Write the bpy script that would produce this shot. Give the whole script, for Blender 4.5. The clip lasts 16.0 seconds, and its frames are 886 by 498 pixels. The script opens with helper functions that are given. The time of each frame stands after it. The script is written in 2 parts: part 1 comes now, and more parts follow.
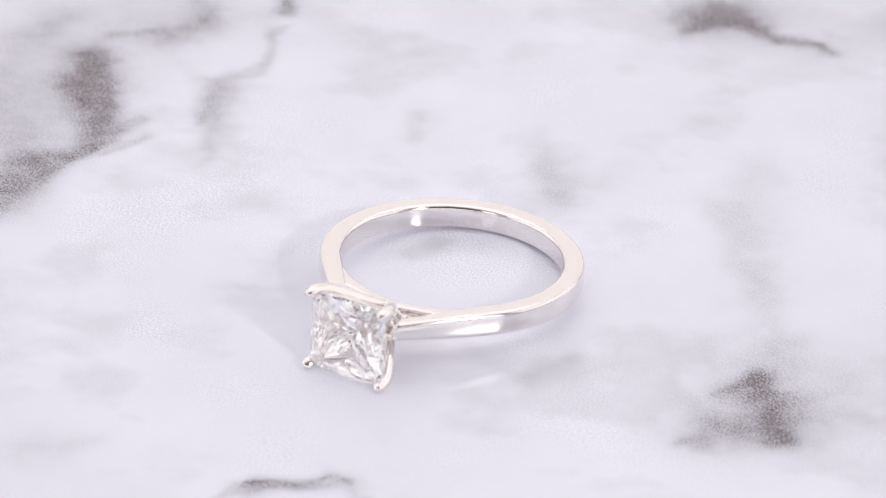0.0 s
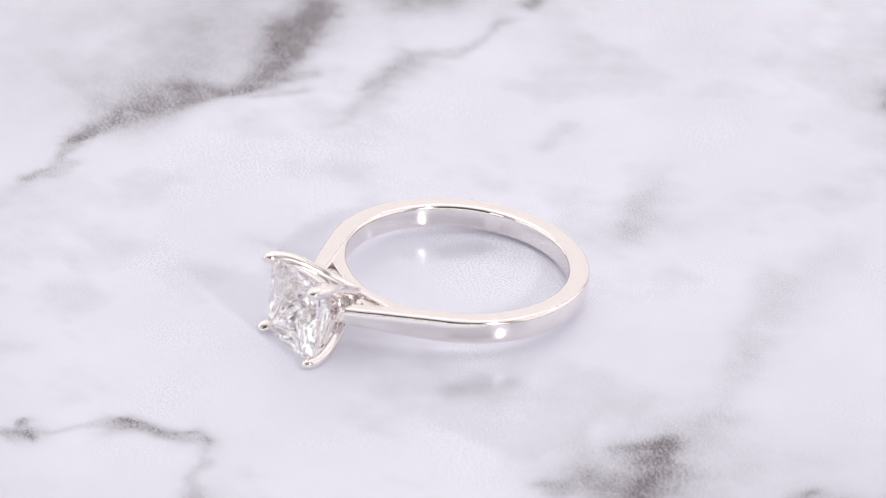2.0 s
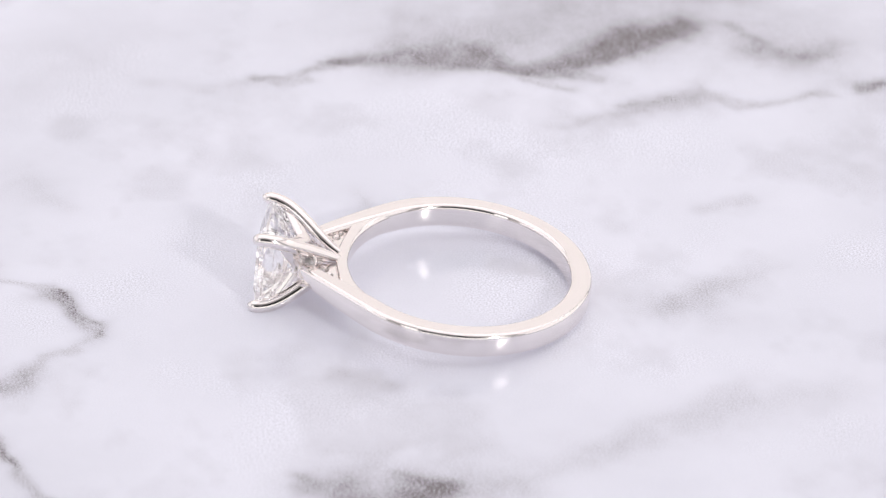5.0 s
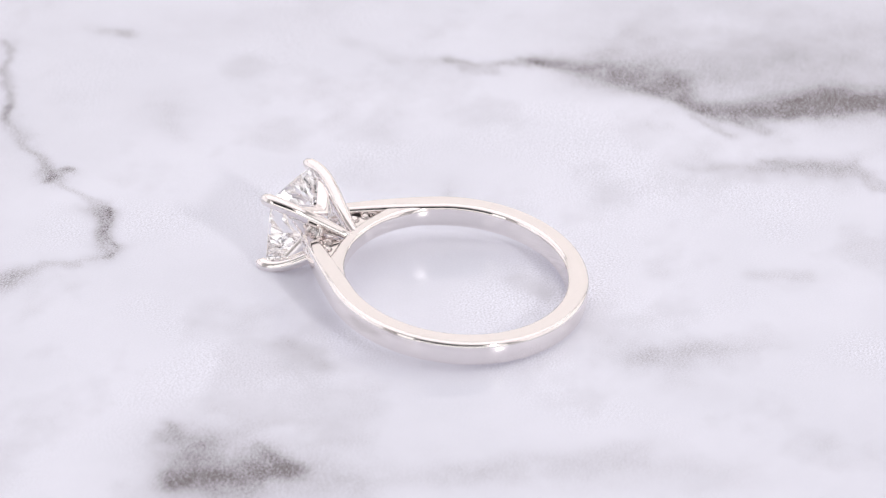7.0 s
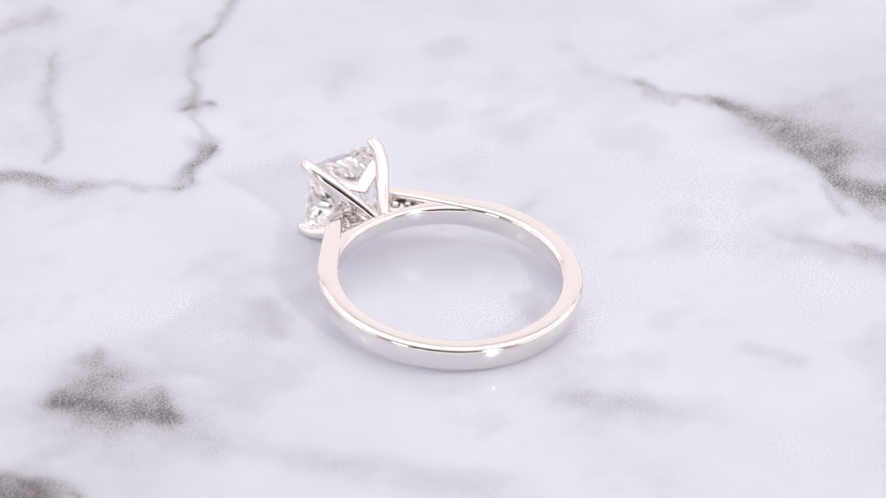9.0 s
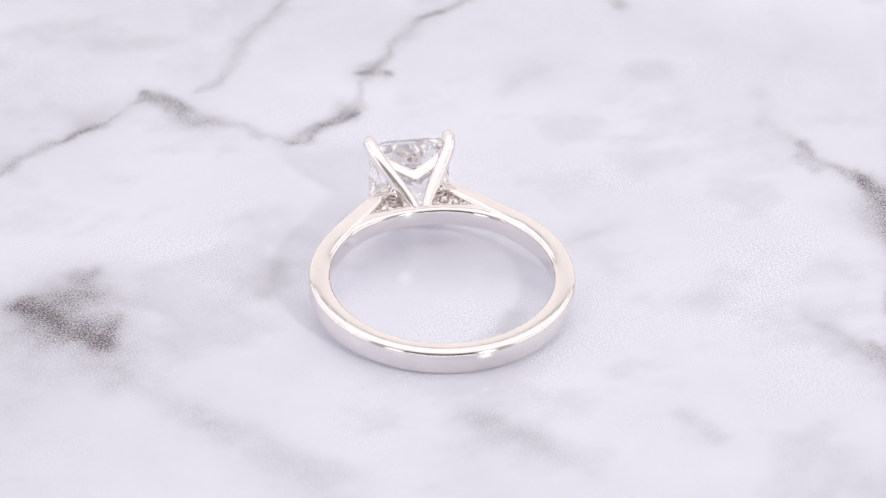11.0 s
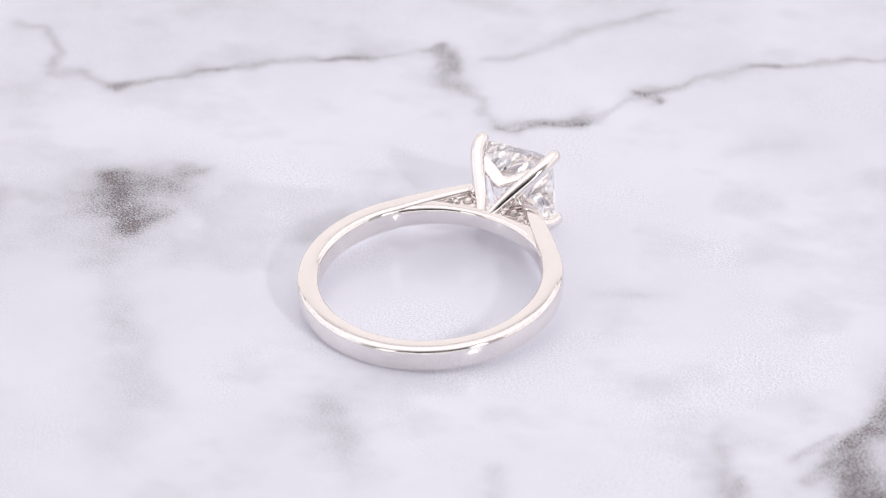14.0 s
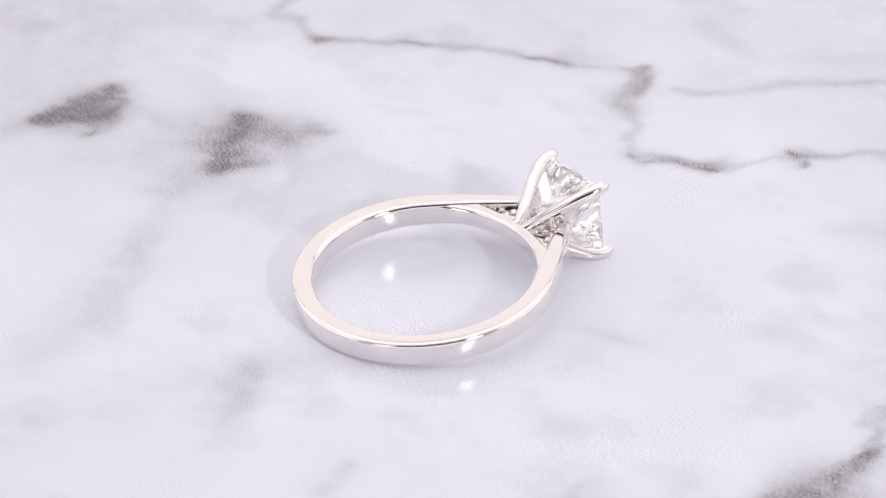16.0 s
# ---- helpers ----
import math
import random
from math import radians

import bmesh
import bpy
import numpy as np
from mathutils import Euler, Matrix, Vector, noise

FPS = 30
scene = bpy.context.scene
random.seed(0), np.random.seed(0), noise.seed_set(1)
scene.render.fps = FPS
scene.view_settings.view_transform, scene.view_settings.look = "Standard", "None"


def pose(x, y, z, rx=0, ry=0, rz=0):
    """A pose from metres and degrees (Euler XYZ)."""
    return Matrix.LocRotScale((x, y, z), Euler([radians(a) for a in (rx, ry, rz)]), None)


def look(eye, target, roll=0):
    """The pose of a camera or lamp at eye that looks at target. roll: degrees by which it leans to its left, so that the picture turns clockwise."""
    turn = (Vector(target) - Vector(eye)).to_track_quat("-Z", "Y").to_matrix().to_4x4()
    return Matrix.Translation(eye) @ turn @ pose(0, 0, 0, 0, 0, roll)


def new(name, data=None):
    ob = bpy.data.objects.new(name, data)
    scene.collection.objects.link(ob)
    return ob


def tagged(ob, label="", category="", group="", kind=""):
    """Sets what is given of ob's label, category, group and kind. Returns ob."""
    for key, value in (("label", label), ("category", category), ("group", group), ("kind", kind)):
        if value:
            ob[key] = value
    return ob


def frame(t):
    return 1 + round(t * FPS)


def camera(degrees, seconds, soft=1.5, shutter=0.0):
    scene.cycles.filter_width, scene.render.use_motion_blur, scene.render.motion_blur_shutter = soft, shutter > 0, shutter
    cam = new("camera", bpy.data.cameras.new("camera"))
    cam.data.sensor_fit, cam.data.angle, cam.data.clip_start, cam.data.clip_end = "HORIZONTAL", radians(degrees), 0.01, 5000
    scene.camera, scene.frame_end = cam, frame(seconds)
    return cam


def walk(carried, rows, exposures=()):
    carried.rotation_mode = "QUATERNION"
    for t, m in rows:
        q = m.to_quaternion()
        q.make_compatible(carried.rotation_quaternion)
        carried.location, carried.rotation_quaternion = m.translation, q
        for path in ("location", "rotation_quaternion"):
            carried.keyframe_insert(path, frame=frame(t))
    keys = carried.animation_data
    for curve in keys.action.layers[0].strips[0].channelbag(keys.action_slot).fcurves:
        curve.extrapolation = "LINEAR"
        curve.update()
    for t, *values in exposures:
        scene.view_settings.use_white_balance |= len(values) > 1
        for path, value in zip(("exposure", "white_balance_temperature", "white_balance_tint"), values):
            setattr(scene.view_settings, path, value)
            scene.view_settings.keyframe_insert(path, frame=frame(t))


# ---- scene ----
MM = 0.001
SPEED = 12.555                      # degrees a second of the turning display


def turn_at(t):
    """Angle of the turning display in degrees."""
    return SPEED * (12.5 - t)


cam = camera(11.03, 16.0, soft=1.3)
EYE = look((0.0, -0.2923, 0.17985), (0.00018, 0.00669, 0.0), 0.13)
cam.data.dof.use_dof, cam.data.dof.focus_distance, cam.data.dof.aperture_fstop = True, 0.345, 60.0
walk(cam, [(0.0, EYE), (16.0, EYE)], exposures=[(0.0, 0.0), (16.0, 0.0)])


# ---- light ----
def area_lamp(name, size, power, azimuth, height, distance, colour=(1, 1, 1), long=None):
    """An area lamp aimed at the ring. azimuth: degrees to the right of the camera's side; height: degrees over the table."""
    data = bpy.data.lights.new(name, "AREA")
    data.shape, data.size, data.energy, data.color = "RECTANGLE", size, power, colour
    data.size_y = long or size
    a, e = radians(azimuth), radians(height)
    spot = Vector((math.cos(e) * math.sin(a), -math.cos(e) * math.cos(a), math.sin(e))) * distance
    ob = new(name, data)
    ob.matrix_world = look(spot, (0, 0, 0.002))
    return ob


world = bpy.data.worlds.new("world")
world.use_nodes = True
world.node_tree.nodes["Background"].inputs[0].default_value = (0.9, 0.92, 1.0, 1)
world.node_tree.nodes["Background"].inputs[1].default_value = 0.02
scene.world = world
scene.cycles.caustics_reflective, scene.cycles.caustics_refractive, scene.cycles.blur_glossy = True, True, 0.0
scene.cycles.max_bounces, scene.cycles.glossy_bounces, scene.cycles.transmission_bounces = 24, 16, 16

# unseen fill panels, added to light the display as a white tent would: top, back, two sides, and both halves of the
# front beside the bare dark wall, with a low one between
for name, place, size, power, colour in (
        ("top_fill_light", (0, 0.28, 0.96), (1.88, 1.34), 6.2, (0.98, 0.97, 1.0)),
        ("back_fill_light", (0, 0.96, 0.47), (1.88, 0.95), 2.7, (1.0, 0.945, 0.91)),
        ("right_fill_light", (0.96, 0.15, 0.45), (1.5, 0.85), 2.5, (1.0, 0.97, 0.96)),
        ("left_fill_light", (-0.96, 0.15, 0.45), (1.5, 0.85), 2.5, (0.97, 0.97, 1.0)),
        ("front_fill_light", (0.75, -0.96, 0.47), (0.40, 0.90), 1.5, (1.0, 0.97, 0.97)),
        ("front_fill_light", (-0.75, -0.96, 0.47), (0.40, 0.90), 1.5, (1.0, 0.97, 0.97)),
        ("front_fill_light", (0, -0.96, 0.17), (1.08, 0.30), 1.2, (1.0, 0.97, 0.97))):
    data = bpy.data.lights.new(name, "AREA")
    data.shape, data.size, data.size_y, data.energy, data.color = "RECTANGLE", *size, power, colour
    aim = (0, 0.28, 0) if name == "top_fill_light" else (place[0], 0, place[2]) if "front" in name else (0, place[1] if place[0] else 0, place[2])
    new(name, data).matrix_world = look(place, aim)
area_lamp("key_light", 0.055, 1.6, 37, 30, 0.80, (1.0, 0.97, 0.95), 0.055)
area_lamp("right_light", 0.03, 0.06, 109, 35, 0.75, (1.0, 0.97, 0.95), 0.03)
area_lamp("left_light", 0.03, 0.06, -80, 35, 0.75, (1.0, 0.97, 0.95), 0.03)


# ---- materials ----
def material(name):
    m = bpy.data.materials.new(name)
    m.use_nodes = True
    return m, m.node_tree.nodes, m.node_tree.links, m.node_tree.nodes["Principled BSDF"]


def add(nodes, kind, **values):
    n = nodes.new(kind)
    for k, v in values.items():
        n.inputs[k.replace("_", " ")].default_value = v
    return n


def plain(name, colour, rough=0.8, metal=0.0, grain=400.0, depth=0.02):
    """A matt surface with mottling and a fine grain."""
    m, nodes, links, bsdf = material(name)
    co = nodes.new("ShaderNodeTexCoord")
    n = add(nodes, "ShaderNodeTexNoise", Scale=grain, Detail=6.0)
    ramp = nodes.new("ShaderNodeValToRGB")
    ramp.color_ramp.elements[0].color = (*[c * 0.88 for c in colour], 1)
    ramp.color_ramp.elements[1].color = (*[min(1, c * 1.08) for c in colour], 1)
    bump = add(nodes, "ShaderNodeBump", Strength=0.2, Distance=depth * MM)
    links.new(co.outputs["Object"], n.inputs["Vector"])
    links.new(n.outputs["Fac"], ramp.inputs["Fac"])
    links.new(ramp.outputs["Color"], bsdf.inputs["Base Color"])
    links.new(n.outputs["Fac"], bump.inputs["Height"])
    links.new(bump.outputs["Normal"], bsdf.inputs["Normal"])
    bsdf.inputs["Roughness"].default_value, bsdf.inputs["Metallic"].default_value = rough, metal
    return m


def polished_metal():
    """Polished white gold: mirror gloss, hairline scratches, faint waviness."""
    m, nodes, links, bsdf = material("white_gold")
    co = nodes.new("ShaderNodeTexCoord")
    wave = add(nodes, "ShaderNodeTexNoise", Scale=900.0, Detail=2.0)
    fine = add(nodes, "ShaderNodeTexNoise", Scale=9000.0, Detail=4.0)
    rough = nodes.new("ShaderNodeMapRange")
    rough.inputs["To Min"].default_value, rough.inputs["To Max"].default_value = 0.03, 0.10
    b1 = add(nodes, "ShaderNodeBump", Strength=0.12, Distance=0.02 * MM)
    b2 = add(nodes, "ShaderNodeBump", Strength=0.05, Distance=0.004 * MM)
    for n in (wave, fine):
        links.new(co.outputs["Object"], n.inputs["Vector"])
    links.new(fine.outputs["Fac"], rough.inputs["Value"])
    links.new(rough.outputs["Result"], bsdf.inputs["Roughness"])
    links.new(wave.outputs["Fac"], b1.inputs["Height"])
    links.new(fine.outputs["Fac"], b2.inputs["Height"])
    links.new(b1.outputs["Normal"], b2.inputs["Normal"])
    links.new(b2.outputs["Normal"], bsdf.inputs["Normal"])
    bsdf.inputs["Base Color"].default_value = (0.865, 0.825, 0.812, 1)
    bsdf.inputs["Metallic"].default_value = 1.0
    return m


def cut_stone(name, ior):
    m, nodes, links, bsdf = material(name)
    bsdf.inputs["Base Color"].default_value = (1.0, 1.0, 1.0, 1)
    bsdf.inputs["Roughness"].default_value = 0.0
    bsdf.inputs["IOR"].default_value = ior
    bsdf.inputs["Transmission Weight"].default_value = 1.0
    return m


def marble_print():
    """Glossy white marble with grey-brown veins; the vein shapes and a painted outer dimming lie in the slab's own
    attribute.
    """
    m, nodes, links, bsdf = material("marble")
    co = nodes.new("ShaderNodeTexCoord")
    vein = nodes.new("ShaderNodeAttribute")
    vein.attribute_name = "vein"
    cloud = add(nodes, "ShaderNodeTexNoise", Scale=45.0, Detail=5.0, Roughness=0.6)
    streak = add(nodes, "ShaderNodeTexNoise", Scale=420.0, Detail=6.0, Roughness=0.65)
    dots = add(nodes, "ShaderNodeTexNoise", Scale=6700.0, Detail=1.0)
    for n in (cloud, streak, dots):
        links.new(co.outputs["Object"], n.inputs["Vector"])
    base = nodes.new("ShaderNodeValToRGB")
    base.color_ramp.elements[0].position, base.color_ramp.elements[0].color = 0.30, (0.69, 0.70, 0.785, 1)
    base.color_ramp.elements[1].position, base.color_ramp.elements[1].color = 0.66, (0.765, 0.773, 0.865, 1)
    links.new(cloud.outputs["Fac"], base.inputs["Fac"])
    # veins broken up by the two finer noises
    s1 = nodes.new("ShaderNodeMapRange")
    s1.inputs["From Min"].default_value, s1.inputs["From Max"].default_value = 0.25, 0.75
    s1.inputs["To Min"].default_value, s1.inputs["To Max"].default_value = 0.72, 1.28
    s2 = nodes.new("ShaderNodeMapRange")
    s2.inputs["From Min"].default_value, s2.inputs["From Max"].default_value = 0.25, 0.75
    s2.inputs["To Min"].default_value, s2.inputs["To Max"].default_value = 0.25, 1.75
    links.new(streak.outputs["Fac"], s1.inputs["Value"])
    links.new(dots.outputs["Fac"], s2.inputs["Value"])
    m1 = nodes.new("ShaderNodeMath")
    m1.operation = "MULTIPLY"
    m2 = nodes.new("ShaderNodeMath")
    m2.operation, m2.use_clamp = "MULTIPLY", True
    links.new(vein.outputs["Fac"], m1.inputs[0])
    links.new(s1.outputs["Result"], m1.inputs[1])
    links.new(m1.outputs[0], m2.inputs[0])
    links.new(s2.outputs["Result"], m2.inputs[1])
    mix = nodes.new("ShaderNodeMix")
    mix.data_type = "RGBA"
    mix.inputs["B"].default_value = (0.135, 0.113, 0.122, 1)
    links.new(m2.outputs[0], mix.inputs["Factor"])
    patch = add(nodes, "ShaderNodeTexNoise", Scale=60.0, Detail=2.0)
    links.new(co.outputs["Object"], patch.inputs["Vector"])
    much = nodes.new("ShaderNodeMapRange")
    much.inputs["From Min"].default_value, much.inputs["From Max"].default_value = 0.49, 0.66
    much.inputs["To Min"].default_value, much.inputs["To Max"].default_value = 0.08, 1.0
    links.new(patch.outputs["Fac"], much.inputs["Value"])
    centred = nodes.new("ShaderNodeMath")
    centred.operation = "SUBTRACT"
    centred.inputs[1].default_value = 0.5
    links.new(dots.outputs["Fac"], centred.inputs[0])
    speck = nodes.new("ShaderNodeMath")
    speck.operation = "MULTIPLY_ADD"
    speck.inputs[2].default_value = 1.0
    links.new(centred.outputs[0], speck.inputs[0])
    links.new(much.outputs["Result"], speck.inputs[1])
    tone = nodes.new("ShaderNodeVectorMath")
    tone.operation = "SCALE"
    links.new(base.outputs["Color"], tone.inputs[0])
    links.new(speck.outputs[0], tone.inputs["Scale"])
    links.new(tone.outputs["Vector"], mix.inputs["A"])
    links.new(mix.outputs["Result"], bsdf.inputs["Base Color"])
    bump = add(nodes, "ShaderNodeBump", Strength=0.02, Distance=0.02 * MM)
    links.new(streak.outputs["Fac"], bump.inputs["Height"])
    links.new(bump.outputs["Normal"], bsdf.inputs["Normal"])
    bsdf.inputs["Roughness"].default_value = 0.15
    bsdf.inputs["IOR"].default_value = 1.45
    return m


GOLD, STONE, ACCENT, MARBLE = polished_metal(), cut_stone("diamond", 1.68), cut_stone("small_diamond", 2.3), marble_print()
TABLE = plain("table_paint", (0.55, 0.54, 0.56), 0.6)
DARK = plain("dark_for_reflections", (0.03, 0.029, 0.03), 0.9, grain=60.0)
WALL = plain("wall_paint", (0.62, 0.60, 0.60), 0.9, grain=60.0)


def part(name, bm, mat, parent=None, label="", smooth=True):
    me = bpy.data.meshes.new(name)
    bmesh.ops.recalc_face_normals(bm, faces=bm.faces)
    for f in bm.faces:
        f.smooth = smooth
    bm.to_mesh(me)
    bm.free()
    me.materials.append(mat)
    ob = new(name, me)
    if parent:
        ob.parent = parent
    return tagged(ob, label)


def slab_of(bm, x0, x1, y0, y1, z0, z1):
    m = Matrix.Translation(((x0 + x1) / 2, (y0 + y1) / 2, (z0 + z1) / 2)) @ Matrix.Diagonal((x1 - x0, y1 - y0, z1 - z0, 1))
    bmesh.ops.create_cube(bm, size=1.0, matrix=m)


# ---- the room that closes the place ----
def room():
    spec = (("floor", -1.0, 1.0, -1.0, 1.0, -0.05, -0.0116, TABLE, "pale grey matt display table top"),
            ("ceiling", -1.0, 1.0, -1.0, 1.0, 1.0, 1.05, WALL, "plain off-white ceiling"),
            ("wall_north", -1.05, 1.05, 1.0, 1.05, -0.05, 1.05, WALL, "plain off-white wall"),
            # the south wall is near black only so the gold mirrors dark edge lines
            ("wall_south", -1.05, 1.05, -1.05, -1.0, -0.05, 1.05, DARK, "unseen wall, made dark to be mirrored in the ring"),
            ("wall_east", 1.0, 1.05, -1.0, 1.0, -0.05, 1.05, WALL, "plain off-white wall"),
            ("wall_west", -1.05, -1.0, -1.0, 1.0, -0.05, 1.05, WALL, "plain off-white wall"))
    for name, *box, mat, label in spec:
        bm = bmesh.new()
        slab_of(bm, *box)
        tagged(part(name, bm, mat, smooth=False), label, name.split("_")[0], kind="structure")


room()


# ---- the marble slab ----
HALF, FINE, STEP = 110.0, 58.0, 0.25
axis = np.concatenate([np.linspace(-HALF, -FINE, 14)[:-1], np.arange(-FINE, FINE + 1e-6, STEP), np.linspace(FINE, HALF, 14)[1:]])
GX, GY = np.meshgrid(axis, axis, indexing="ij")


def lattice_noise(x, y, cell, seed):
    """Smooth noise, about -1 to 1, of the given cell in millimetres."""
    g = np.random.default_rng(seed).uniform(-1, 1, (256, 256))
    u, v = x / cell + 100.0, y / cell + 100.0
    i, j = np.floor(u).astype(int), np.floor(v).astype(int)
    u, v = u - i, v - j
    u, v = u * u * (3 - 2 * u), v * v * (3 - 2 * v)
    i, j, i1, j1 = i % 256, j % 256, (i + 1) % 256, (j + 1) % 256
    return (g[i, j] * (1 - u) + g[i1, j] * u) * (1 - v) + (g[i, j1] * (1 - u) + g[i1, j1] * u) * v


def fractal(x, y, cell, seed, octaves=4):
    return sum(lattice_noise(x, y, cell / 2 ** k, seed + k) * 0.55 ** k for k in range(octaves))


WX = GX + 0.55 * fractal(GX, GY, 3.2, 11)
WY = GY + 0.55 * fractal(GX, GY, 3.2, 23)
RAGGED = fractal(GX, GY, 1.6, 37, 4)
PATCHY = fractal(GX, GY, 5.0, 53, 3)
VEIN_AND_DIM = np.zeros_like(GX)


def add_vein(points, half, dark):
    """One vein along the points (millimetres on the slab), half: half its width, dark: its strength. Its edges are ragged and its width and strength uneven."""
    global VEIN_AND_DIM
    best, sharp = np.full_like(GX, 1e9), half < 0.4  # distance to the vein; whether it is a thin one
    for (x0, y0), (x1, y1) in zip(points, points[1:]):
        dx, dy = x1 - x0, y1 - y0
        k = np.clip(((WX - x0) * dx + (WY - y0) * dy) / (dx * dx + dy * dy + 1e-9), 0, 1)
        best = np.minimum(best, np.hypot(WX - x0 - k * dx, WY - y0 - k * dy))
    width = half * (1.25 + 0.5 * PATCHY) if sharp else half * (1.12 + 0.3 * PATCHY)
    edge = best / np.maximum(width, 0.08) + (0.45 if sharp else 0.22) * RAGGED
    body = 1 / (1 + np.exp(np.clip((edge - 1.0) * (3.4 if sharp else 2.5), -40, 40)))
    body *= np.clip(0.90 + 0.75 * PATCHY + 0.35 * RAGGED, 0.15, 1.3) if sharp else np.clip(0.98 + 0.30 * PATCHY + 0.22 * RAGGED, 0.4, 1.2)
    halo = 0.22 * np.exp(-(best / (half * 2.2 + 0.5)) ** 2)
    VEIN_AND_DIM = np.maximum(VEIN_AND_DIM, 0) + (1 - np.clip(VEIN_AND_DIM, 0, 1)) * dark * (body + halo)


def add_streak(points, dark, fade=1.0):
    """A vein of changing width: points of x, y and half width. fade under 1 lets the side away from the middle of the slab run out softly."""
    global VEIN_AND_DIM
    best = np.full_like(GX, 1e9)
    for (x0, y0, w0), (x1, y1, w1) in zip(points, points[1:]):
        dx, dy = x1 - x0, y1 - y0
        k = np.clip(((WX - x0) * dx + (WY - y0) * dy) / (dx * dx + dy * dy + 1e-9), 0, 1)
        px, py = x0 + k * dx, y0 + k * dy
        away = np.hypot(WX - px, WY - py)
        edge = away / (w0 + k * (w1 - w0))
        if fade < 1:
            edge = np.where(np.hypot(WX, WY) > np.hypot(px, py), edge * fade, edge)
        best = np.minimum(best, edge)
    soft = 1.7 if dark < 0.2 else 2.0 if points[0][2] > 0.9 else 2.8
    ragged = best + 0.30 * RAGGED + 0.16 * PATCHY
    body = 1 / (1 + np.exp(np.clip((ragged - 0.92) * soft, -40, 40)))
    body *= np.clip(0.95 + 0.36 * PATCHY + 0.34 * RAGGED, 0.25, 1.3)
    halo = 0.20 * np.exp(-(best / 2.0) ** 2)
    VEIN_AND_DIM = np.maximum(VEIN_AND_DIM, 0) + (1 - np.clip(VEIN_AND_DIM, 0, 1)) * dark * (body + halo)


# the broad band and its haze
add_streak([(36.4, 5.7, 0.60), (36.9, 3.6, 0.99), (37.1, 0.3, 1.76), (37.1, -3.1, 1.99), (36.6, -6.3, 1.63), (35.2, -8.8, 0.76), (34.3, -11.4, 0.83), (35.5, -14.1, 1.12), (37.2, -16.6, 1.28), (38.8, -19.1, 1.22), (40.4, -22.5, 1.12)], 0.6, 0.72)
add_streak([(34.6, 22.0, 0.46), (33.2, 17.2, 0.46), (34.1, 11.9, 0.44)], 0.1)
add_streak([(42.3, -2.1, 2.92), (41.0, -11.5, 3.68), (41.1, -18.3, 3.45)], 0.081)
add_streak([(28.0, -16.6, 0.40), (29.0, -19.8, 0.83), (29.7, -23.4, 0.95), (27.5, -26.6, 0.57), (28.0, -30.6, 0.61), (28.5, -33.3, 0.43)], 0.28)
add_streak([(29.6, -36.1, 0.62), (29.8, -38.7, 0.72)], 0.55)
add_streak([(30.0, -40.7, 0.64), (30.9, -43.3, 1.24), (32.0, -45.5, 0.81)], 0.52)
add_streak([(36.7, -27.8, 1.19), (35.2, -31.2, 1.44), (36.1, -35.0, 1.04)], 0.22)
add_streak([(37.8, -7.7, 1.86), (42.5, -11.9, 3.12), (47.8, -17.5, 4.08)], 0.118)
add_streak([(37.0, -15.1, 0.83), (38.2, -18.0, 1.10), (40.7, -22.5, 1.46)], 0.5)
add_streak([(29.0, -5.4, 1.09), (29.8, -8.9, 1.09)], 0.081)
add_streak([(25.0, -11.4, 0.44), (26.4, -15.6, 0.44), (29.1, -23.1, 0.80)], 0.099)
add_streak([(36.7, -15.5, 0.76), (39.9, -18.2, 1.30), (39.7, -22.9, 0.87)], 0.46)
add_streak([(46.0, -28.2, 1.20), (46.4, -23.8, 1.58)], 0.24)
add_streak([(40.6, -26.8, 0.59), (37.4, -28.7, 0.77), (35.1, -31.3, 1.04), (35.1, -34.6, 0.73)], 0.3)
add_streak([(29.8, -22.5, 0.91), (26.6, -18.9, 0.80)], 0.081)
add_streak([(41.5, -8.5, 1.63), (37.8, -11.1, 1.18)], 0.081)
add_streak([(35.7, -6.3, 0.51), (33.9, -9.4, 0.57), (34.5, -11.8, 0.50), (32.5, -15.3, 0.51)], 0.42)
add_streak([(24.7, -11.3, 0.41), (25.9, -13.7, 0.57), (27.5, -17.5, 1.13)], 0.105)
add_streak([(32.7, -9.1, 0.40), (31.2, -13.0, 0.39)], 0.3)
add_streak([(25.0, -14.9, 0.51), (26.9, -16.7, 0.76), (29.0, -20.4, 0.62), (27.2, -23.3, 0.86)], 0.099)
add_streak([(27.2, -6.5, 0.78), (28.6, -6.4, 0.78)], 0.087)
add_streak([(26.2, -12.3, 0.65), (24.9, -16.4, 0.76)], 0.112)
add_streak([(13.6, 4.7, 0.38), (14.6, 5.1, 0.45)], 0.062)
add_streak([(44.5, -18.3, 5.09), (42.6, -26.5, 5.08), (37.0, -33.2, 3.74)], 0.11)
add_streak([(36.9, 0.2, 1.62), (36.4, -3.6, 1.08), (35.2, -7.1, 0.51)], 0.34)
add_streak([(36.9, -5.5, 0.52), (35.0, -7.6, 0.49), (33.4, -10.9, 0.53)], 0.3)
add_streak([(35.0, -8.7, 0.57), (34.3, -11.4, 0.62), (36.0, -14.8, 0.89), (37.6, -17.2, 1.00)], 0.42)
add_streak([(34.1, 12.4, 0.33), (35.6, 7.8, 0.50), (36.9, 4.1, 0.75)], 0.34)
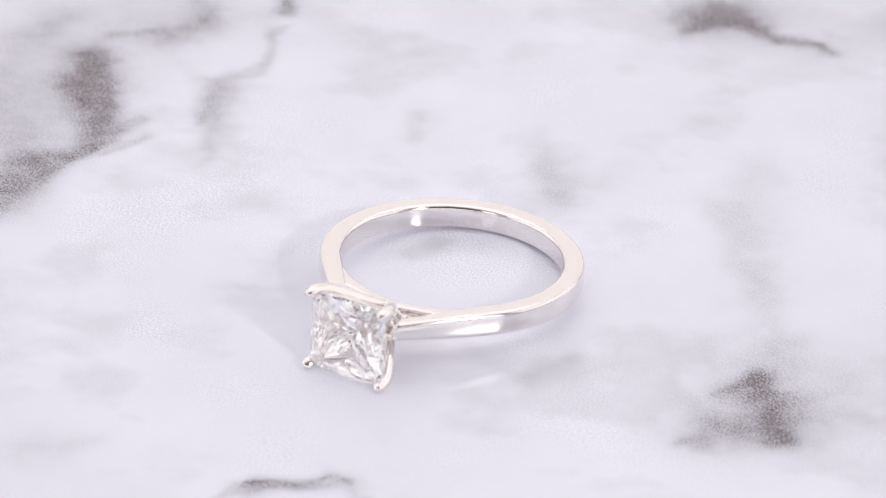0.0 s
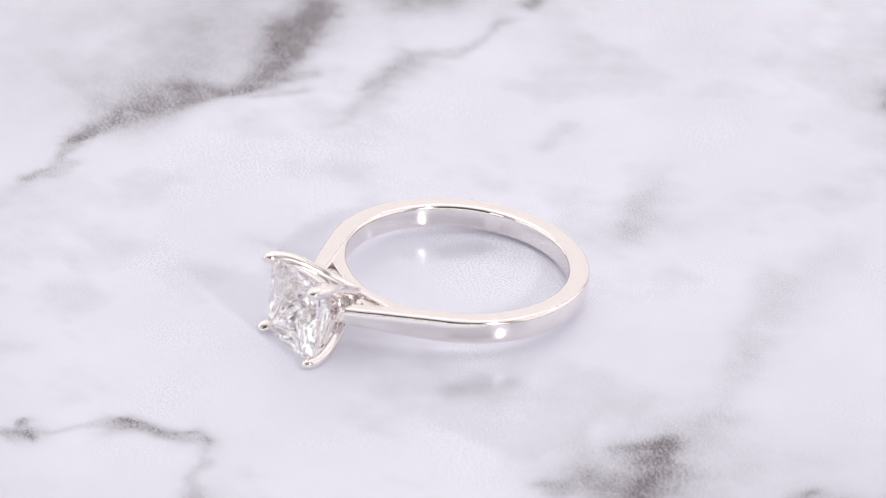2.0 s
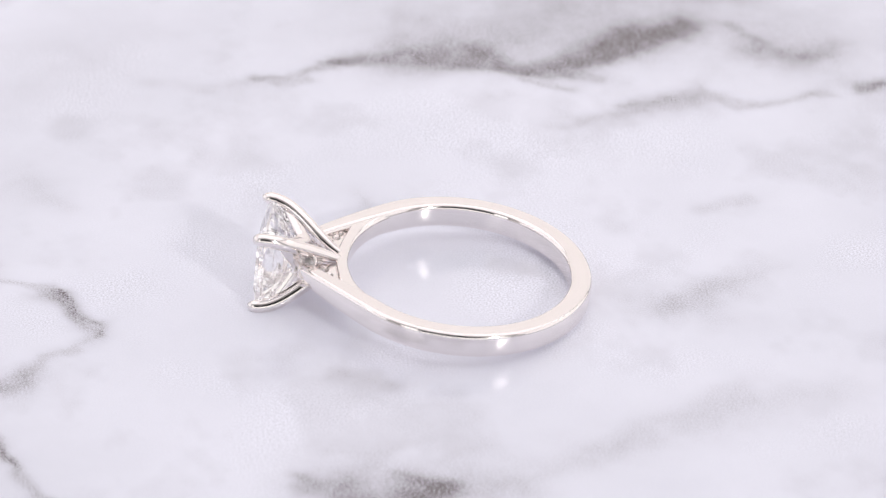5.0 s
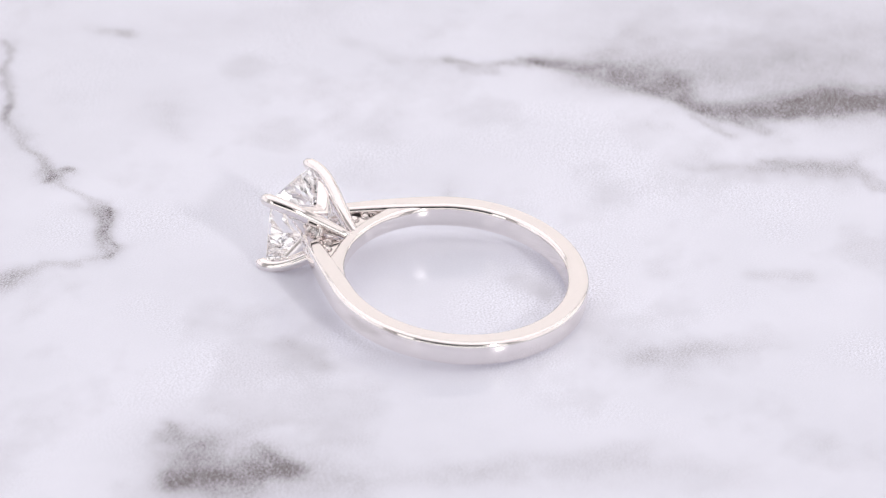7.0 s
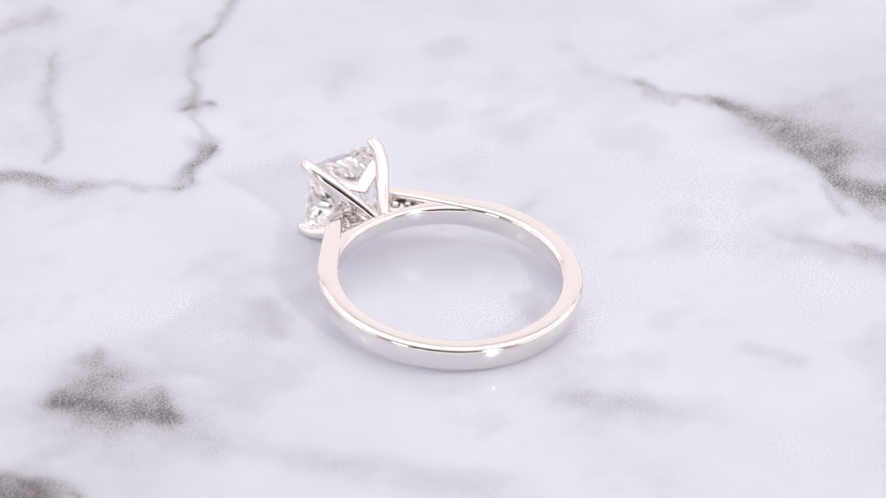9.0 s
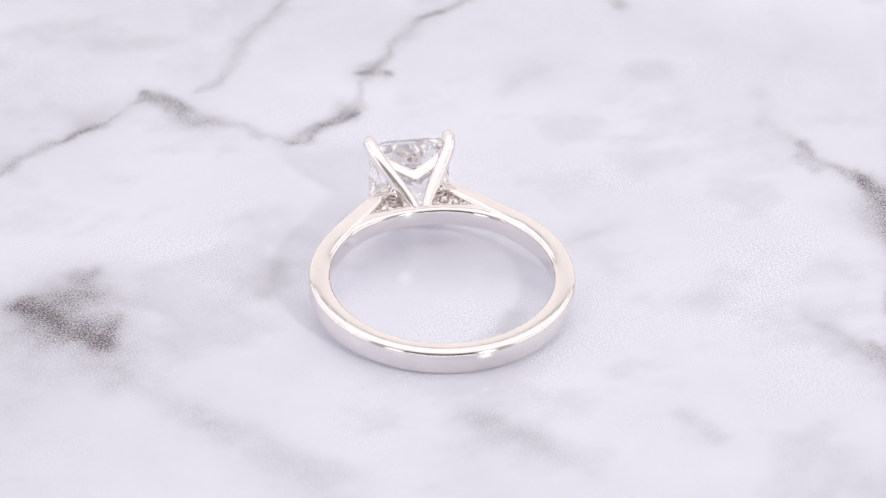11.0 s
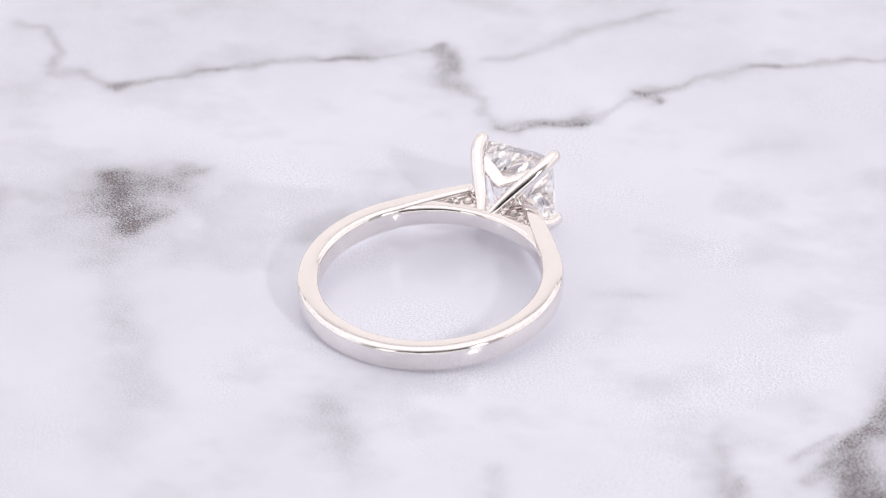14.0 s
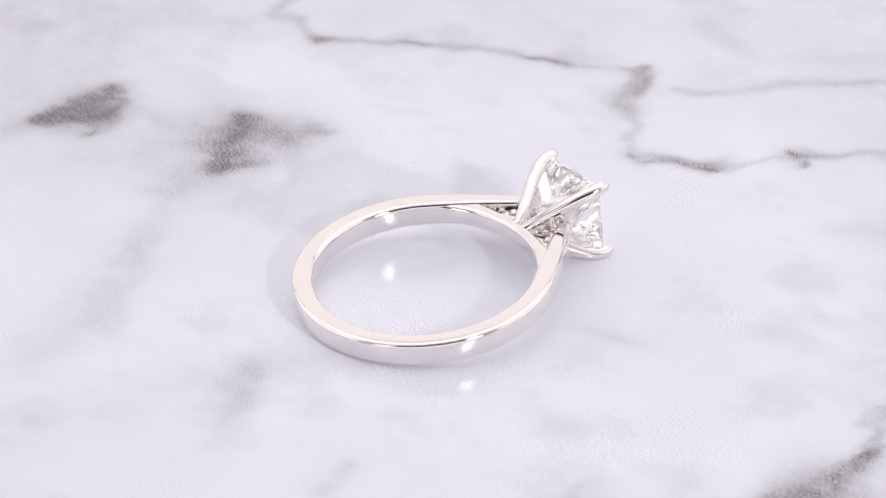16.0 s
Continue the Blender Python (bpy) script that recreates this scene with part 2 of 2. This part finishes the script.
# the long thin vein, its knots and branches
add_streak([(-34.7, 22.1, 0.42), (-32.1, 24.2, 0.52), (-30.1, 26.4, 0.62), (-27.5, 27.9, 0.42), (-25.7, 29.6, 0.52), (-23.6, 31.0, 0.62), (-20.9, 31.9, 0.42), (-18.0, 33.2, 0.52)], 0.36)
add_vein([(-18.0, 33.2), (-15.0, 34.9), (-11.8, 37.1)], 0.18, 0.32)
add_vein([(-30.4, 26.2), (-28.8, 27.0)], 0.28, 0.40)
add_vein([(-20.6, 32.0), (-18.4, 32.9)], 0.30, 0.35)
add_streak([(-35.0, 21.9, 0.37), (-38.3, 23.3, 0.46), (-41.0, 22.4, 0.55), (-41.8, 26.3, 0.37), (-44.3, 28.9, 0.46), (-47.2, 28.9, 0.55)], 0.28)
add_vein([(-35.0, 21.5), (-33.0, 23.0)], 0.36, 0.45)
add_vein([(-12.0, 36.9), (-11.1, 35.5), (-10.4, 32.6)], 0.34, 0.40)
add_vein([(-10.4, 32.6), (-9.4, 30.8), (-6.4, 29.5)], 0.30, 0.18)
add_vein([(-10.7, 31.0), (-8.7, 30.6)], 0.60, 0.16)
add_vein([(-8.2, 30.0), (-6.0, 28.3), (-4.2, 26.4)], 0.16, 0.26)
add_vein([(-4.2, 26.4), (-3.2, 25.7), (-1.6, 25.8)], 0.20, 0.52)
add_vein([(-1.6, 25.8), (-0.4, 27.3), (1.0, 27.5), (2.3, 28.4)], 0.17, 0.38)
add_vein([(2.3, 28.4), (3.2, 30.4), (4.7, 33.3)], 0.22, 0.16)
add_vein([(5.0, 34.6), (6.9, 33.5)], 0.24, 0.48)
add_streak([(5.2, 34.6, 0.34), (7.7, 36.4, 0.42), (10.2, 39.2, 0.50), (13.5, 41.8, 0.34), (16.7, 43.2, 0.42), (20.1, 45.9, 0.50), (24.0, 47.5, 0.34)], 0.33)
add_vein([(12.8, 41.4), (14.8, 42.4)], 0.28, 0.45)
add_streak([(-8.2, 35.8, 0.50), (-4.2, 40.2, 0.62), (-2.9, 43.0, 0.74), (0.4, 45.7, 0.50), (3.0, 49.2, 0.62)], 0.24)
add_vein([(2.7, 55.0), (5.3, 54.6), (7.6, 54.4)], 0.55, 0.25)
add_vein([(29.0, 41.3), (29.5, 38.3)], 0.34, 0.30)
add_vein([(-34.2, 42.0), (-32.8, 41.8)], 0.38, 0.30)
# the grey wedge with its clouds, and the dark spots
add_streak([(1.7, 29.7, 0.68), (1.5, 27.9, 0.61), (-2.2, 25.5, 0.31), (-4.1, 26.0, 0.25)], 0.17)
add_streak([(-9.6, 31.0, 0.81), (-7.3, 29.5, 0.55), (-5.6, 27.5, 0.41)], 0.22)
add_streak([(-1.8, 25.6, 0.30), (-1.0, 27.5, 0.45), (2.1, 28.0, 0.48)], 0.15)
add_streak([(-11.0, 34.1, 0.44), (-10.2, 30.3, 0.66)], 0.2)
add_streak([(5.7, 35.2, 0.65), (5.2, 33.8, 0.72)], 0.2)
add_streak([(1.7, 29.2, 0.71), (-1.2, 27.3, 0.48), (-3.9, 26.2, 0.33)], 0.24)
add_streak([(1.4, 28.5, 0.60), (-1.2, 27.0, 0.72)], 0.2)
add_streak([(2.5, 29.2, 0.49), (0.1, 27.8, 0.64), (-3.1, 26.2, 0.50)], 0.13)
add_streak([(-39.4, 3.4, 0.77), (-38.4, 0.9, 0.78), (-37.1, -1.8, 0.59)], 0.46)
add_streak([(-40.7, -2.3, 1.07), (-39.8, -0.2, 1.52)], 0.7)
add_streak([(-52.0, 2.8, 2.00), (-44.0, -1.3, 4.65), (-45.7, 8.9, 3.18)], 0.13)
add_streak([(-56.8, 7.7, 2.97), (-46.7, 16.1, 2.47)], 0.11)
add_streak([(-2.9, -48.4, 1.46), (-4.7, -50.3, 2.01)], 0.62)
add_streak([(-53.9, 5.0, 2.90), (-51.0, 10.6, 3.39)], 0.12)
add_streak([(-42.1, -6.6, 1.15), (-41.8, -5.0, 0.83)], 0.14)
add_streak([(-24.7, 9.3, 2.89), (-32.8, 4.2, 3.26)], 0.1)
add_streak([(-26.8, 9.2, 0.86), (-28.4, 6.5, 2.21), (-30.4, 8.4, 0.79)], 0.24)
add_streak([(-24.7, -1.4, 1.84), (-26.2, -4.6, 1.23)], 0.09)
add_streak([(19.5, 31.4, 1.43), (15.2, 27.6, 0.86)], 0.1)
add_streak([(-29.8, 8.5, 0.72), (-28.5, 6.6, 1.00), (-27.2, 4.3, 0.76), (-26.0, 1.1, 0.94)], 0.56)
add_streak([(-25.1, 11.2, 0.79), (-26.1, 9.0, 0.87)], 0.16)
add_streak([(-26.4, -2.1, 1.15), (-24.9, -4.0, 1.00)], 0.068)
add_streak([(-29.5, 7.8, 0.53), (-27.9, 7.6, 1.41), (-26.3, 9.3, 0.77), (-24.1, 11.9, 0.51)], 0.22)
add_streak([(-26.8, 4.2, 1.23), (-25.4, 2.0, 1.05)], 0.16)
add_streak([(-26.1, -3.9, 0.80), (-22.3, -8.5, 0.95), (-20.6, -11.3, 0.76)], 0.05)
add_streak([(-34.0, -4.8, 1.99), (-32.0, -2.1, 2.00)], 0.087)
add_streak([(-26.1, 0.8, 0.60), (-26.0, 2.8, 0.75)], 0.24)
add_streak([(-25.8, -3.1, 0.76), (-20.8, -10.7, 0.86), (-17.6, -16.8, 1.36), (-16.2, -22.1, 1.68)], 0.04)
add_streak([(-5.4, -20.3, 1.02), (-1.7, -19.8, 1.14)], 0.074)
add_streak([(-41.4, -2.7, 0.73), (-40.3, -0.7, 1.59), (-40.4, 1.9, 1.54), (-40.6, 4.5, 0.88)], 0.74)
add_streak([(-2.4, -46.4, 0.71), (-3.5, -49.5, 2.38), (-6.1, -49.3, 1.74), (-9.5, -48.0, 0.79), (-14.5, -47.6, 0.46)], 0.72)
add_streak([(-25.5, -2.9, 0.69), (-21.8, -9.4, 1.60), (-19.3, -17.2, 1.73)], 0.05)
add_streak([(-22.5, -9.0, 0.47), (-18.3, -13.0, 0.77), (-16.8, -17.4, 1.29), (-14.1, -20.6, 0.83)], 0.05)
add_streak([(-11.5, 7.2, 0.91), (-12.3, 4.4, 0.91)], 0.06)
add_streak([(-1.8, -16.9, 0.94), (-5.1, -19.4, 0.89), (-4.9, -23.0, 0.84)], 0.056)
add_streak([(-25.1, 10.6, 1.10), (-27.5, 6.3, 1.66)], 0.2)
add_streak([(-23.9, 4.5, 0.51), (-26.6, 1.1, 0.65)], 0.3)
add_streak([(-12.8, 6.7, 1.06), (-10.9, 1.8, 1.24)], 0.081)
add_streak([(13.0, 4.7, 0.97), (15.1, 5.2, 0.97)], 0.062)
add_streak([(-30.9, 7.5, 2.09), (-27.3, 5.0, 3.95), (-24.1, 9.2, 1.69)], 0.15)
add_streak([(-28.9, -1.5, 2.38), (-23.5, 0.1, 2.71)], 0.07)
add_streak([(-25.1, 10.1, 1.38), (-27.5, 5.8, 2.19), (-27.3, 1.2, 1.14)], 0.16)
add_streak([(-23.9, 10.4, 1.51), (-27.7, 6.8, 2.84), (-30.5, 5.2, 1.76)], 0.12)
add_streak([(33.4, 11.1, 0.47), (34.1, 8.6, 0.62)], 0.22)
add_streak([(-25.3, 1.6, 0.43), (-27.3, 5.9, 1.72), (-26.5, 9.5, 1.24), (-24.0, 11.9, 0.64)], 0.16)
# faint clouds near the ring
add_vein([(-22.1, -9.3), (-18.8, -14.9), (-16.1, -21.3), (-14.7, -27.2)], 1.60, 0.11)
add_vein([(-11.0, 7.6), (-12.4, 4.2)], 0.95, 0.13)
add_vein([(4.2, -4.3), (3.4, -7.2)], 0.64, 0.16)
add_vein([(-3.5, -16.5), (-1.4, -18.9), (0.8, -21.2)], 0.85, 0.10)
add_vein([(11.1, -21.4), (12.5, -24.5)], 0.64, 0.14)
add_vein([(2.8, -25.1), (-2.7, -18.7)], 1.06, 0.10)
add_vein([(11.2, 4.3), (14.7, 5.0)], 0.64, 0.08)


# cloudier away from the middle; the even grey there paints in the dimmer light
outward = np.clip((np.hypot(GX, GY) - 30.0) / 16.0, 0, 1)
VEIN_AND_DIM = VEIN_AND_DIM + (1 - np.clip(VEIN_AND_DIM, 0, 1)) * outward * np.clip(0.075 + 0.07 * fractal(GX, GY, 13.0, 71, 4), 0, 0.2)
# faint grey smudges all over it
VEIN_AND_DIM = VEIN_AND_DIM + (1 - np.clip(VEIN_AND_DIM, 0, 1)) * np.clip(0.16 * fractal(GX, GY * 1.3, 9.0, 91, 5) - 0.05, 0, 0.12)


def marble_slab():
    n, thick, soft = len(axis), 11.5, 1.2
    z = np.zeros_like(GX)
    top = np.stack([GX, GY, z], 2).reshape(-1, 3) * MM
    idx = np.arange(n * n).reshape(n, n)
    faces = np.stack([idx[:-1, :-1], idx[1:, :-1], idx[1:, 1:], idx[:-1, 1:]], 2).reshape(-1, 4)
    # rim: rounded over, then down the side, then the underside
    loop = np.concatenate([idx[:-1, 0], idx[-1, :-1], idx[:0:-1, -1], idx[0, :0:-1]])
    ring, verts, quads = loop, [top], []
    count = n * n
    for out, down in ((soft * 0.5, soft * 0.13), (soft * 0.87, soft * 0.5), (soft, soft), (soft, thick)):
        p = top[loop] / MM
        edge = np.clip(p[:, :2] / HALF, -1, 1)
        hold = (np.abs(edge) > 0.999)
        p = p.copy()
        p[:, :2] += np.sign(edge) * hold * out
        p[:, 2] = -down
        verts.append(p * MM)
        nxt = np.arange(count, count + len(loop))
        quads.append(np.stack([ring, nxt, np.roll(nxt, -1), np.roll(ring, -1)], 1))
        ring, count = nxt, count + len(loop)
    me = bpy.data.meshes.new("marble_slab")
    me.from_pydata(np.concatenate(verts).tolist(), [], np.concatenate([faces, *quads]).tolist() + [ring[::-1].tolist()])
    value = np.concatenate([np.clip(VEIN_AND_DIM, 0, 1).reshape(-1), np.zeros(count - n * n)])
    layer = me.attributes.new("vein", "FLOAT", "POINT")
    layer.data.foreach_set("value", value.astype(np.float32))
    me.polygons.foreach_set("use_smooth", [True] * len(me.polygons))
    me.materials.append(MARBLE)
    ob = new("marble_slab", me)
    return tagged(ob, "glossy white marble slab with grey-brown veins, turning slowly", "marble slab")


slab = marble_slab()


# ---- the ring: head along x, side along y, finger's axis along z ----
R_OUT, R_IN, BAND = 9.91, 8.31, 1.93
LEAN, HEADING, CENTRE = 5.6, 81.4, (-0.34, -1.34)
LIFT = BAND / 2 * math.cos(radians(LEAN)) + R_OUT * math.sin(radians(LEAN))


def section(radial, high, crown=0.05, outer=0.35, inner=0.38, k=7):
    """Outline of the band: radial thickness by height, rounded corners, outer face a little domed. Points (r, z) about the middle."""
    a, b = radial / 2, high / 2
    out = []
    for sx, sz, start in ((1, 1, 0), (-1, 1, 90), (-1, -1, 180), (1, -1, 270)):
        f = min(outer if sx > 0 else inner, a * 0.6, b * 0.6)
        for i in range(k + 1):
            t = radians(start + 90 * i / k)
            out.append((sx * (a - f) + f * math.cos(t), sz * (b - f) + f * math.sin(t)))
    for i in range(1, 6):
        z = -(b - f) + 2 * (b - f) * i / 6
        out.append((a + crown * (1 - (z / b) ** 2) * 0.6, z))
    return out


def sweep(bm, stations, closed=False):
    """Skin a list of loops of equal length (points in millimetres)."""
    loops = [[bm.verts.new(Vector(p) * MM) for p in s] for s in stations]
    n = len(loops[0])
    pairs = list(zip(loops, loops[1:])) + ([(loops[-1], loops[0])] if closed else [])
    for a, b in pairs:
        for i in range(n):
            bm.faces.new((a[i], a[(i + 1) % n], b[(i + 1) % n], b[i]))
    if not closed:
        bm.faces.new(loops[0][::-1])
        bm.faces.new(loops[-1])


def shank(parent):
    """The band: round the finger, then leaving it on a tangent on both sides up to the head."""
    leave, mid = 50.0, (R_OUT + R_IN) / 2
    bm, stations = bmesh.new(), []
    reach = 7.7

    def station(x, y, nx, ny, radial, high):
        return [(x + nx * r, y + ny * r, z) for r, z in section(radial, high)]

    tail = []
    for i in range(15):
        k = i / 14
        s = reach * (1 - k)
        a = radians(leave)
        x, y = mid * math.cos(a) + s * math.sin(a), mid * math.sin(a) - s * math.cos(a)
        lift = 0.10 * math.sin(math.pi * (1 - k))
        thin = 1.6 - 0.55 * (1 - k) ** 1.3
        tail.append((x + lift, y, math.cos(a), math.sin(a), thin, BAND - 0.65 * (1 - k) ** 1.6))
    for q in tail:
        stations.append(station(*q))
    steps = 130
    for i in range(1, steps):
        a = radians(leave + (360 - 2 * leave) * i / steps)
        stations.append(station(mid * math.cos(a), mid * math.sin(a), math.cos(a), math.sin(a), R_OUT - R_IN, BAND))
    for x, y, nx, ny, t, h in reversed(tail):
        stations.append(station(x, -y, nx, -ny, t, h))
    sweep(bm, stations)
    return part("shank", bm, GOLD, parent)


def bridge(parent):
    """The inner part of the band that runs on under the head."""
    bm, stations = bmesh.new(), []
    for i in range(49):
        a = radians(-58 + 116 * i / 48)
        k = abs(i - 24) / 24
        radial = 0.92 + 0.36 * min(1.0, k / 0.45) ** 4
        high = 1.45 + (BAND - 0.10 - 1.45) * k ** 1.3
        drop = -0.16 * (1 - k)
        mid = R_IN + 0.005 + 0.06 * k ** 4 + radial / 2
        stations.append([((mid + r) * math.cos(a), (mid + r) * math.sin(a), z + drop) for r, z in section(radial, high, 0.04, 0.28 + 0.08 * k, 0.40)])
    sweep(bm, stations)
    return part("bridge", bm, GOLD, parent)


def tube(bm, path, radii, sides=12, flat=1.0):
    """A rounded rod along the path; flat squeezes it across its second direction."""
    pts = [Vector(p) for p in path]
    stations = []
    ref = None
    for i, p in enumerate(pts):
        d = (pts[min(i + 1, len(pts) - 1)] - pts[max(i - 1, 0)]).normalized()
        if ref is None:
            ref = d.orthogonal().normalized()
        u = (ref - d * ref.dot(d)).normalized()
        ref, v = u, d.cross(u)
        stations.append([p + (u * math.cos(t) + v * math.sin(t) * flat) * radii[i] for t in (2 * math.pi * k / sides for k in range(sides))])
    sweep(bm, stations)


def bezier(points, n):
    a, b, c, d = (Vector(p) for p in points)
    return [a * (1 - t) ** 3 + b * 3 * t * (1 - t) ** 2 + c * 3 * t * t * (1 - t) + d * t ** 3 for t in (i / n for i in range(n + 1))]


HALF_STONE, GIRDLE, TABLE_AT, CULET = 3.12, 14.40, 15.05, 10.7

HEAD_Z = -0.18                      # the head sits a little nearer the table than the band's middle


def prong(parent, sy, sz):
    path = bezier([(8.72, 0.30 * sy, 0.16 * sz), (10.9, 0.85 * sy, 0.80 * sz), (12.5, 2.96 * sy, 2.82 * sz + HEAD_Z), (14.65, 3.05 * sy, 2.90 * sz + HEAD_Z)], 14)
    path += [Vector((14.96, 3.02 * sy, 2.84 * sz + HEAD_Z)), Vector((15.12, 2.97 * sy, 2.77 * sz + HEAD_Z)), Vector((15.18, 2.92 * sy, 2.71 * sz + HEAD_Z))]
    radii = [0.34, 0.38, 0.44, 0.49, 0.52, 0.54, 0.54, 0.54, 0.54, 0.54, 0.54, 0.54, 0.53, 0.52, 0.52, 0.47, 0.36, 0.18]
    bm = bmesh.new()
    tube(bm, path, radii[:len(path)])
    return part("prong", bm, GOLD, parent)


def gallery_rail(parent, side, sign):
    """A chevron strip between two neighbouring prongs, under the stone's edge."""
    bm = bmesh.new()
    stations = []
    for i in range(13):
        k = -1 + 2 * i / 12
        x = 11.66 + 1.36 * abs(k) ** 1.0 + 0.08 * (1 - abs(k))
        w = 1.56 + 0.76 * abs(k)
        across, out = 2.28 * k, w
        ring = []
        for du, dv in ((-0.10, -0.54), (0.10, -0.54), (0.15, -0.48), (0.15, 0.48), (0.10, 0.54), (-0.10, 0.54), (-0.15, 0.48), (-0.15, -0.48)):
            du += 0.30 * dv
            o = sign * (out + du)
            ring.append((x + dv, across, o + HEAD_Z) if side == "up" else (x + dv, o, across * 0.96 + HEAD_Z))
        stations.append(ring)
    sweep(bm, stations)
    return part("gallery_rail", bm, GOLD, parent)


def princess_stone(parent):
    """A square brilliant: table, two-step crown, girdle, pavilion of chevron facets down to the culet."""
    def level(x, corner, quarter, middle):
        """Sixteen points round a square: corners, quarters and middles of its sides, each at its own half width."""
        out = []
        for i in range(4):
            turn = Matrix.Rotation(radians(90 * i), 3, "X")
            for half, along in ((corner, 1.0), (quarter, 0.5), (middle, 0.0), (quarter, -0.5)):
                out.append(turn @ Vector((x, half * along, half)) + Vector((0, 0, HEAD_Z)))
        return out

    h, g = HALF_STONE, GIRDLE
    levels = [level(TABLE_AT, 0.64 * h, 0.67 * h, 0.69 * h), level(g + 0.40, 0.84 * h, 0.84 * h, 0.86 * h), level(g + 0.07, 0.95 * h, h, h),
              level(g - 0.07, 0.95 * h, h, h), level(g - 0.75, 0.80 * h, 0.84 * h, 0.74 * h), level(g - 1.35, 0.64 * h, 0.57 * h, 0.58 * h),
              level(g - 2.0, 0.45 * h, 0.42 * h, 0.33 * h), level(g - 2.7, 0.25 * h, 0.20 * h, 0.18 * h)]
    bm = bmesh.new()
    rows = [[bm.verts.new(Vector(p) * MM) for p in lv] for lv in levels]
    bm.faces.new(rows[0])
    for a, b in zip(rows, rows[1:]):
        for i in range(16):
            j = (i + 1) % 16
            if i % 4 < 2:
                bm.faces.new((a[i], a[j], b[j])), bm.faces.new((a[i], b[j], b[i]))
            else:
                bm.faces.new((a[i], a[j], b[i])), bm.faces.new((a[j], b[j], b[i]))
    tip = bm.verts.new(Vector((CULET, 0, HEAD_Z)) * MM)
    for i in range(16):
        bm.faces.new((rows[-1][i], rows[-1][(i + 1) % 16], tip))
    return part("diamond", bm, STONE, parent, "clear square princess-cut diamond", smooth=False)


def round_stone(name, radius, parent, m, label):
    """A small round brilliant: table up along its own z."""
    bm = bmesh.new()
    prof = ((0.55, 0.30), (1.0, 0.0), (0.5, -0.45))
    rows = []
    for j, (r, z) in enumerate(prof):
        rows.append([bm.verts.new(m @ (Vector((r * radius * math.cos(t), r * radius * math.sin(t), z * radius)) * MM)) for t in ((k + 0.5 * (j % 2)) * math.pi / 4 for k in range(8))])
    bm.faces.new(rows[0])
    for a, b in zip(rows, rows[1:]):
        for i in range(8):
            j = (i + 1) % 8
            bm.faces.new((a[i], a[j], b[i])), bm.faces.new((a[j], b[j], b[i]))
    tip = bm.verts.new(m @ (Vector((0, 0, -0.8 * radius)) * MM))
    for i in range(8):
        bm.faces.new((rows[-1][i], rows[-1][(i + 1) % 8], tip))
    return part(name, bm, ACCENT, parent, label, smooth=False)


def collar(parent, side, up):
    """A small round bezel with its accent stone, between the head and the shoulder."""
    place = Vector((11.15, 1.80 * side, 0.62 * up))
    way = Vector((0.15, 0.80 * side, 0.58 * up)).normalized()
    m = Matrix.Translation(place * MM) @ way.to_track_quat("Z", "Y").to_matrix().to_4x4()
    bm, loops = bmesh.new(), []
    for r, z in ((0.42, 0.28), (0.50, 0.38), (0.62, 0.36), (0.68, 0.22), (0.62, -0.7), (0.38, -0.7)):
        loops.append([bm.verts.new(m @ (Vector((r * math.cos(t), r * math.sin(t), z)) * MM)) for t in (2 * math.pi * k / 20 for k in range(20))])
    for a, b in zip(loops, loops[1:] + loops[:1]):
        for i in range(20):
            bm.faces.new((a[i], a[(i + 1) % 20], b[(i + 1) % 20], b[i]))
    bezel = part("bezel", bm, GOLD, parent, "tiny polished bezel cup")
    round_stone("accent_stone", 0.45, bezel, m @ Matrix.Translation((0, 0, 0.14 * MM)), "tiny round clear diamond")


def shoulder_web(parent, side):
    """The small plate that fills the gap between bridge and shoulder, set with accent stones on both faces."""
    bm = bmesh.new()
    corners = ((8.95, 1.3), (8.4, 3.9), (8.9, 3.9), (10.7, 2.3), (10.5, 1.2))
    rows = [[bm.verts.new(Vector((x, y * side, z)) * MM) for x, y in corners] for z in (-0.22, 0.22)]
    bm.faces.new(rows[0])
    bm.faces.new(rows[1][::-1])
    for i in range(5):
        j = (i + 1) % 5
        bm.faces.new((rows[0][i], rows[0][j], rows[1][j], rows[1][i]))
    web = part("shoulder_web", bm, GOLD, parent, "small stone-set plate under the shoulder", smooth=False)
    for x, y, r in ((9.98, 1.95, 0.42), (9.50, 2.75, 0.34), (9.22, 3.35, 0.22)):
        for up in (1, -1):
            m = Matrix.Translation(Vector((x, y * side, 0.26 * up)) * MM) @ (Matrix.Identity(4) if up > 0 else pose(0, 0, 0, 180, 0, 0))
            round_stone("accent_stone", r, web, m, "tiny round clear diamond")


def ring():
    base = new("engagement_ring")
    base.empty_display_size = 0.005
    shank(base)
    bridge(base)
    for sy in (1, -1):
        for sz in (1, -1):
            prong(base, sy, sz)
            collar(base, sy, sz)
    for side in (1, -1):
        shoulder_web(base, side)
    for side in ("up", "flank"):
        for sign in (1, -1):
            gallery_rail(base, side, sign)
    princess_stone(base)
    return tagged(base, "polished white gold solitaire ring with a square diamond, lying on marble", "ring")


jewel = ring()
REST = pose(CENTRE[0] * MM, CENTRE[1] * MM, LIFT * MM, 0, 0, HEADING) @ pose(0, 0, 0, 0, -LEAN, 0)


def motions():
    times = [float(t) for t in range(17)]
    walk(slab, [(t, pose(0, 0, 0, 0, 0, turn_at(t))) for t in times])
    walk(jewel, [(t, pose(0, 0, 0, 0, 0, turn_at(t)) @ REST) for t in times])


motions()
